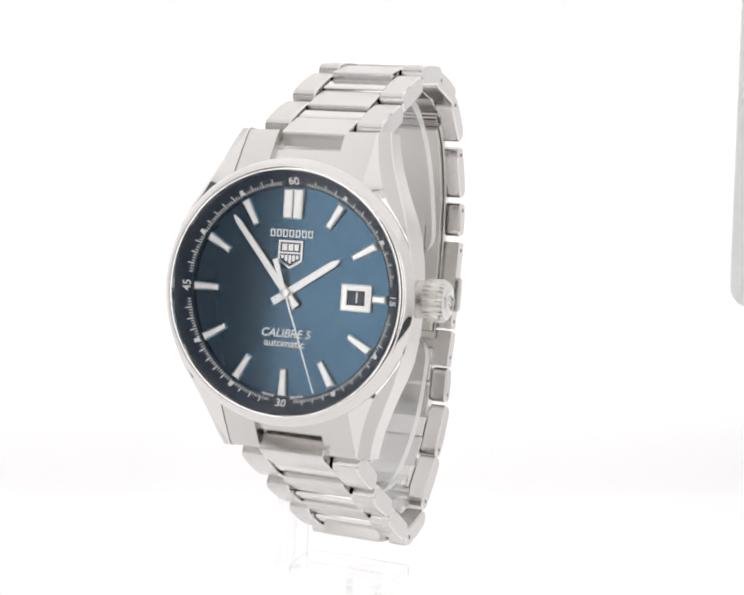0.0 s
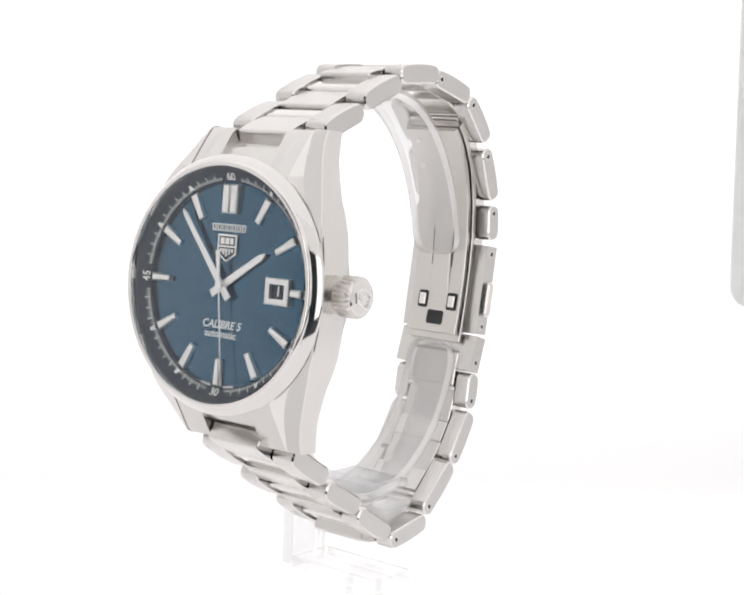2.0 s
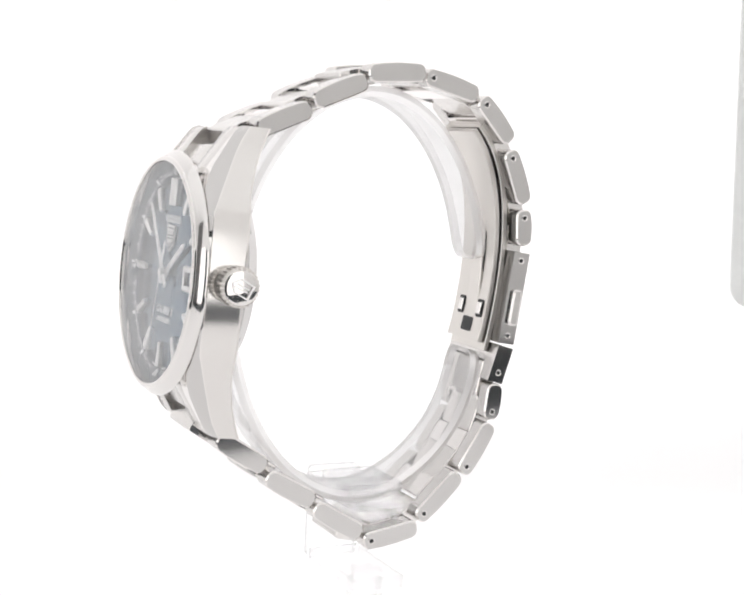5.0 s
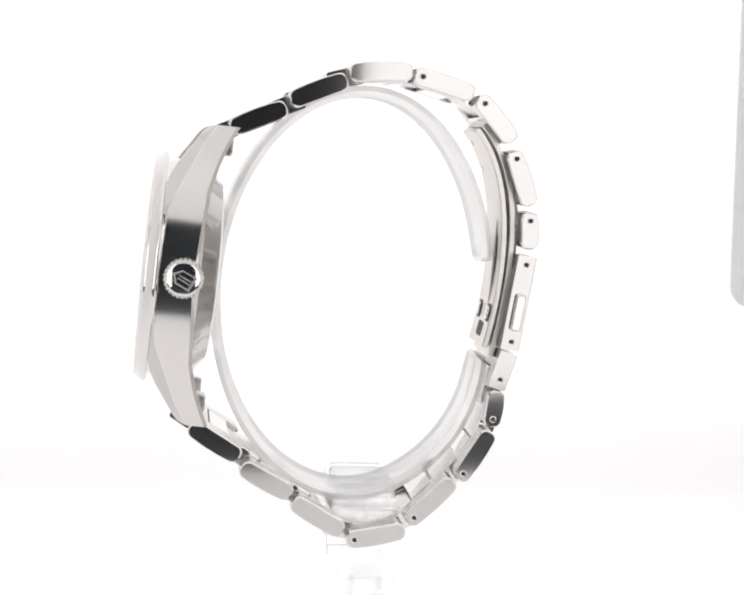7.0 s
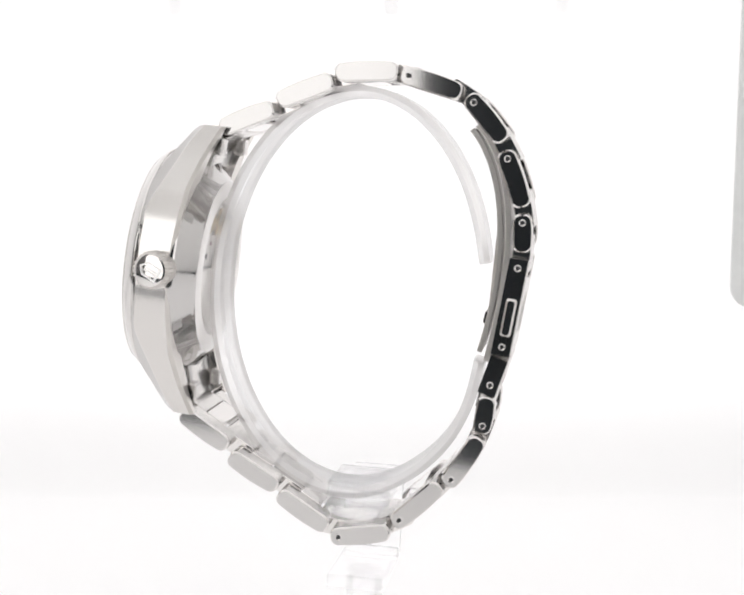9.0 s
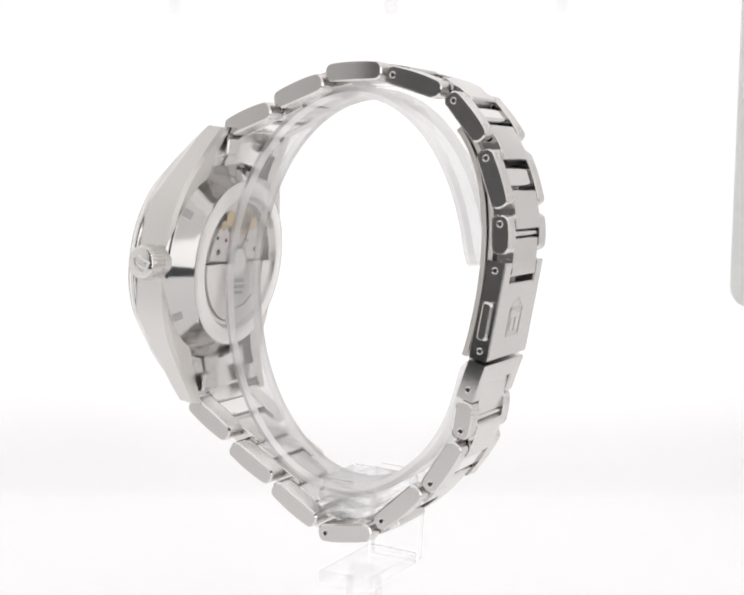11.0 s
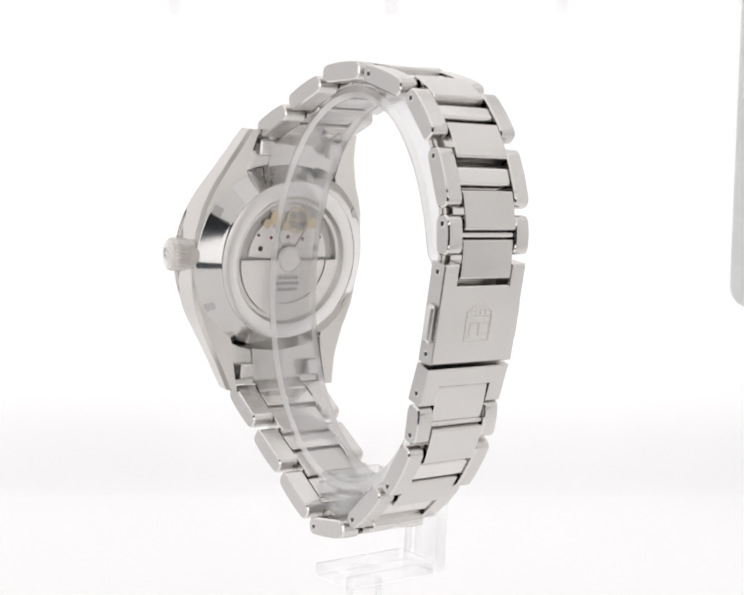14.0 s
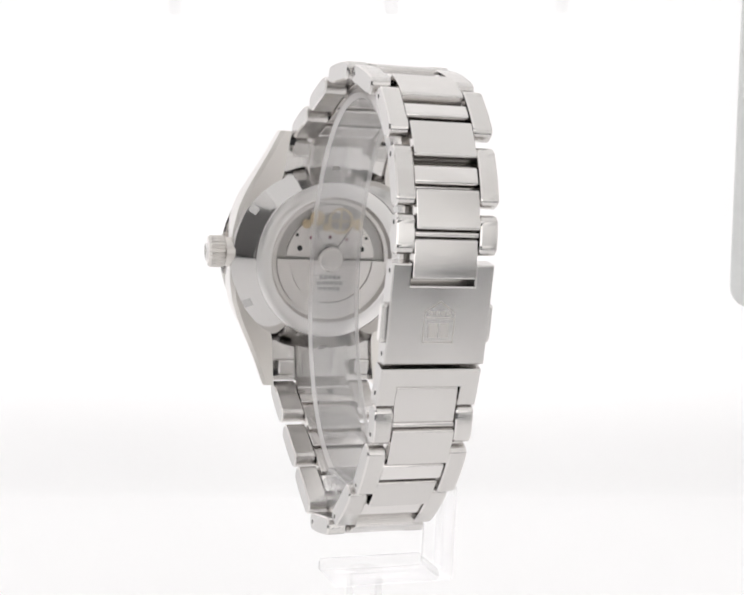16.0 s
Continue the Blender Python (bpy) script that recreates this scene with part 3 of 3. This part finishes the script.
def bracelet():
    for i in range(16):
        if i in (7, 8):
            continue
        L, w = row_length(i), HALF[i]
        for s in (-1, 1):
            bm = slab(rounded(-L / 2, -1.6, L / 2, 1.5, 1.25, sag=0.02 * L), min(s * INNER, s * w) + (0.05 if s > 0 else 0), max(s * INNER, s * w) - (0.05 if s < 0 else 0), 0.26, rim=2)
            part("outer_link", bm, [BRUSHED, FLANK, POLISHED], watch, "", row_pose(i))
        bar = max(0.9, L + 0.5 - 6.3 - 0.7)
        bm = slab(rounded(-bar / 2, -1.3, bar / 2, 1.2, min(0.44 * bar, 0.7)), -INNER + 0.04, INNER - 0.04, 0.1)
        base = max(bar / 2, (L + 0.5 - 6.3) / 2 - 0.2)
        slab(rounded(-base, -1.62, base, -0.4, 0.12, 2), -INNER + 0.06, INNER - 0.06, 0.1, bm)
        part("polished_bar", bm, [POLISHED, POLISHED], watch, "", row_pose(i))
    # centre plates over the joints
    for i in range(17):
        if i in (8,):
            continue
        if i == 0:
            m = row_pose(0, 0.0) @ mpose(-0.2, 0, 0, 0, 0, 0)
        elif i == 16:
            m = row_pose(15, 1.0) @ mpose(0.2, 0, 0)
        else:
            p, q = row_pose(i - 1, 1.0), row_pose(i, 0.0)
            m = p.lerp(q, 0.5)
        part("centre_plate", slab(rounded(-3.15, -1.66, 3.15, 1.28, 0.4, sag=0.08), -INNER + 0.12, INNER - 0.12, 0.12, rim=1), [BRUSHED, POLISHED], watch, "", m)
    # pins on the flank that carries the crown
    for i, end in ((3, 0), (4, 0), (5, 0), (6, 0), (7, 0), (7, 1), (8, 1), (9, 1), (10, 1), (11, 1), (12, 1)):
        L = row_length(i)
        x = (-L / 2 + 1.45) if end == 0 else (L / 2 - 1.45)
        m = row_pose(i) @ mpose(x, -HALF[i], 0, 90, 0, 0)
        pin = part("pin", lathe([(0.6, -0.1), (0.58, 0.0), (0.5, 0.05), (0.4, 0.02), (0.38, -0.1)], 20), POLISHED, watch, "steel pin end", m)
        part("pin_hollow", lathe([(0, 0.012), (0.38, 0.01), (0.4, -0.05)], 20), DARK, pin, "pin hollow with its shade painted dark", Matrix.Identity(4))


def end_links():
    for s in (1, -1):
        bm = bmesh.new()
        for y0, y1 in ((-10.18, -INNER), (INNER, 10.18)):
            slab([(s * 16.5, -1.0), (s * 18.0, -1.78), (s * 23.3, -5.2), (s * 24.2, -6.1), (s * 23.9, -8.8), (s * 16.5, -6.5)], y0, y1, 0.12, bm)
        slab([(s * 16.5, -1.9), (s * 20.9, -4.3), (s * 21.2, -4.7), (s * 21.3, -6.9), (s * 24.0, -7.7), (s * 24.0, -8.9), (s * 16.5, -7.0)], -INNER, INNER, 0.1, bm)
        for y0, y1 in ((-9.3, -6.2), (6.2, 9.3)):
            slab(rounded(min(s * 19.6, s * 22.6), -10.1, max(s * 19.6, s * 22.6), -8.2, 0.4, 3), y0, y1, 0.3, bm)
        # slab draws along y; turn so that its x is the dial's 12 o'clock line
        part("end_link", bm, [BRUSHED, BRUSHED], watch, "fitted end link between the lugs", FACE @ Matrix(((0, 1, 0, 0), (1, 0, 0, 0), (0, 0, 1, 0), (0, 0, 0, 1))))


def fork(bm, outline, z0, z1):
    """A plate with a notch at one end; its flanks are polished."""
    prism(outline, z0, z1, 0.22, bm)
    bm.normal_update()
    for f in bm.faces:
        if abs(f.normal.y) > 0.9:
            f.material_index = 1


def clasp():
    L, w = row_length(7), HALF[7]
    m = row_pose(7)
    bm = bmesh.new()
    fork(bm, [(-L / 2, -w), (L / 2, -w), (L / 2, w), (-L / 2, w), (-L / 2, INNER), (-L / 2 + 3.5, INNER), (-L / 2 + 3.5, -INNER), (-L / 2, -INNER)], -1.6, 1.7)
    body = part("clasp_cover", bm, [BRUSHED, FLANK], watch, "brushed folding clasp cover with shield emblem", m)
    for s in (-1, 1):
        part("push_button", slab(rounded(-1.8, -0.9, 4.6, 0.95, 0.55), -0.7, 0.7, 0.35), [BRUSHED, POLISHED], body, "raised push button", mpose(0.2, s * (w + 0.2), 0.1))
    shield = [(-3.4, 0), (-1.6, -2.6), (3.4, -2.6), (3.4, 2.6), (-1.6, 2.6)]
    bm = bmesh.new()
    lv = [[bm.verts.new((x * k + 1.1, y * k, z)) for x, y in shield] for k, z in ((1.0, 1.69), (1.0, 1.78), (0.93, 1.78), (0.93, 1.71))]
    for a, c in zip(lv, lv[1:]):
        for k in range(5):
            bm.faces.new((a[k], a[(k + 1) % 5], c[(k + 1) % 5], c[k]))
    prism(rect(0.3, -2.3, 0.55, 2.3), 1.69, 1.76, bm=bm)
    for y in (-1.5, -0.5, 0.5, 1.5):
        prism(rect(-0.7, y - 0.35, 0.0, y + 0.35), 1.69, 1.75, bm=bm)
    prism(rect(1.3, -1.7, 3.6, -0.2), 1.69, 1.76, bm=bm)
    prism(rect(1.3, 0.2, 3.6, 1.7), 1.69, 1.76, bm=bm)
    part("emblem", bm, SATIN, body, "stamped shield emblem", Matrix.Identity(4), False)
    # end piece below the cover
    L, w = row_length(8), HALF[8]
    bm = bmesh.new()
    E_ = L / 2 + 0.3
    fork(bm, [(-L / 2, -w), (E_, -w), (E_, -INNER), (E_ - 3.3, -INNER), (E_ - 3.3, INNER), (E_, INNER), (E_, w), (-L / 2, w)], -1.6, 1.6)
    part("clasp_end", bm, [BRUSHED, FLANK], watch, "brushed end piece of the clasp", row_pose(8))


def blade(name, pts, thick, y0, y1, material, label):
    """A thin strip bent along a smooth line through points (x, z). Returns it and its line's pose at a height."""
    n = 32
    ts = np.linspace(0, 1, len(pts))
    tt = np.linspace(0, 1, n)
    cx, cz = np.polyfit(ts, [p[0] for p in pts], 3), np.polyfit(ts, [p[1] for p in pts], 3)
    line = [Vector((np.polyval(cx, t), np.polyval(cz, t))) for t in tt]
    bm = bmesh.new()
    rings = []
    for i, p in enumerate(line):
        d = (line[min(n - 1, i + 1)] - line[max(0, i - 1)]).normalized()
        q = Vector((-d.y, d.x)) * thick / 2
        ins = 0.15
        rings.append([bm.verts.new(v) for v in ((p.x - q.x, y0 + ins, p.y - q.y + RISE), (p.x - q.x * 0.6, y0, p.y - q.y * 0.6 + RISE), (p.x + q.x, y0, p.y + q.y + RISE), (p.x + q.x, y1, p.y + q.y + RISE), (p.x - q.x * 0.6, y1, p.y - q.y * 0.6 + RISE), (p.x - q.x, y1 - ins, p.y - q.y + RISE))])
    for a, c in zip(rings, rings[1:]):
        for k in range(6):
            bm.faces.new((a[k], a[(k + 1) % 6], c[(k + 1) % 6], c[k]))
    bm.faces.new(rings[0])
    bm.faces.new(list(reversed(rings[-1])))

    def at(z):
        i = min(range(1, n - 1), key=lambda j: abs(line[j].y - z))
        d = (line[i + 1] - line[i - 1]).normalized()
        turn = Matrix(((d.x, 0, -d.y), (0, 1, 0), (d.y, 0, d.x))).to_4x4()
        return Matrix.Translation((line[i].x * MM, 0, (line[i].y + RISE) * MM)) @ turn

    return part(name, bm, material, watch, label), at


def deployant():
    blade("clasp_blade", [(15.8, 3.4), (21.3, -8.5), (21.5, -23.0), (19.4, -36.0)], 0.9, -4.4, 7.6, SATIN, "curved folding clasp blade")
    inner, at = blade("clasp_blade", [(14.9, 2.6), (20.0, -9.5), (20.2, -23.5), (18.2, -34.5)], 0.9, -4.1, 6.9, SATIN, "curved folding clasp blade")
    for y0, y1, z, half in ((-3.5, -1.2, -28.4, 1.6), (3.0, 5.2, -28.4, 1.6), (-0.9, 2.7, -31.9, 1.3)):
        bm = prism(rounded(-half, y0, half, y1, 0.4, 3), -0.5, -0.2)
        part("latch_slot", bm, DARK, inner, "latch slot with its shade painted dark", at(z), False)
    for y in (-2.3, 4.1):
        part("latch_hook", slab(rounded(-1.1, -0.9, 1.1, -0.3, 0.3), y - 0.7, y + 0.7, 0.12), [POLISHED, POLISHED], inner, "small steel latch hook", at(-28.4))
    part("tongue", slab(rounded(-9.0, -0.95, 11.2, -0.35, 0.15), -1.05, 2.85, 0.2), [SATIN, SATIN], inner, "narrow folding tongue", at(-19.8))
    # dark strips stand in for the shaded gaps beside the tongue
    for y in (-1.35, 3.0):
        part("tongue_gap", prism(rect(-9.0, y, 8.0, y + 0.2), -0.56, -0.3), DARK, inner, "", at(-18.5), False)
    for z in (0.5, -4.0):
        part("rivet", lathe([(0, -0.65), (0.5, -0.6), (0.6, -0.4)], 16), POLISHED, inner, "", at(z) @ mpose(0, 5.0, 0))
    for s in (1, -1):
        for r in (1, -1):
            part("spring_bar_slot", box(-0.7, -0.5, -0.4, 0.7, 0.5, 0.4), DARK, watch, "spring-bar slot with its shade painted dark", FACE @ mpose(r * 9.4, s * 22.2, -9.0), False)


end_links()
bracelet()
clasp()
deployant()

# ---- stand ----
stand = tagged(new("watch_stand"), "clear acrylic c-shaped watch stand on a flat foot", "stand")


def acrylic_ring():
    """An open oval band of constant thickness with rounded ends."""
    ends = (0.0, 0.25, 0.6, 1.1, 1.8, 2.8)
    a0, a1 = 11.0, 343.5
    angles = [a0 + 2.2 * v for v in ends] + [float(v) for v in np.linspace(a0 + 8, a1 - 8, 96)] + [a1 - 2.2 * v for v in reversed(ends)]
    n = len(angles)
    bm = bmesh.new()
    rings = []
    for i in range(n):
        a = radians(angles[i])
        reach = 25.3 if math.cos(a) < 0 else 23.4
        if math.cos(a) > 0 > math.sin(a):
            reach *= 1 + 0.075 * math.sin(2 * a) ** 2
        (ox, oz), (ix, iz) = [(-3.87 + (reach - k) * math.cos(a), -26.45 + (35.45 - k) * math.sin(a) + RISE) for k in (0.0, 1.9)]
        w, e = 5.1, 0.45
        k = min(i, n - 1 - i)
        taper = 0.55 + 0.45 * math.sqrt(1 - (1 - ends[k] / 2.8) ** 2) if k < len(ends) else 1.0
        y0, y1 = 1.0 - w * taper, 1.0 + w * taper
        mx, mz = (ox + ix) / 2, (oz + iz) / 2
        rings.append([bm.verts.new(v) for v in ((ox, y0 + e, oz), (mx, y0, mz), (ix, y0 + e, iz), (ix, y1 - e, iz), (mx, y1, mz), (ox, y1 - e, oz))])
    for a, c in zip(rings, rings[1:]):
        for k in range(6):
            bm.faces.new((a[k], a[(k + 1) % 6], c[(k + 1) % 6], c[k])).material_index = 0 if k in (2, 5) else 1
    bm.faces.new(rings[0]).material_index = 1
    bm.faces.new(list(reversed(rings[-1]))).material_index = 1
    o = part("cuff", bm, [ACRYLIC, ACRYLIC_EDGE], stand, "clear acrylic cuff")
    o.visible_shadow = False


def stand_foot():
    for x0, x1, z0, z1, y0, y1 in ((-6.3, 3.6, -60.2, -58.4, -6.0, 6.5), (-6.6, 3.9, -62.7, -60.3, -6.5, 12.6)):
        part("saddle_plate", slab(rounded(x0, z0 + RISE, x1, z1 + RISE, 0.35), y0, y1, 0.35, rim=1), [SOLID, SOLID], stand, "clear acrylic saddle plate")
    belly = [(-1.35 + 5.2 * math.cos(radians(a)), -62.8 + RISE + 2.1 * math.sin(radians(a))) for a in range(180, 361, 12)]
    part("saddle_belly", slab(belly, -6.3, 9.0, 0.3, rim=1), [SOLID, SOLID], stand, "rounded clear acrylic saddle belly")
    part("post", slab(rounded(-5.4, -77.1 + RISE, 4.3, -59.8 + RISE, 0.8), 12.7, 15.2, 0.35, rim=1), [SOLID, SOLID], stand, "clear acrylic upright")
    part("foot", slab(rounded(-5.6, -77.1 + RISE, 4.3, -74.7 + RISE, 0.4), -7.0, 12.6, 0.4, rim=1), [SOLID, SOLID], stand, "clear acrylic foot plate")
    part("column", lathe([(0, 0.0), (3.2, 0.0), (3.2, RISE - 77.2), (0, RISE - 77.2)], 40), SOLID, stand, "clear round column under the foot")


acrylic_ring()
stand_foot()


# ---- what moves ----
def motions():
    def turn(t):
        return pose(0, 0, 0, 0, 0, -8.745 * (t - 8.0))

    walk(watch, [(float(t), turn(t)) for t in range(17)])
    walk(stand, [(float(t), turn(t)) for t in range(17)])
    walk(second, [(float(t), FACE @ pose(0, 0, 0, 0, 0, -(159.3 + 6.5 * t))) for t in range(17)])


motions()
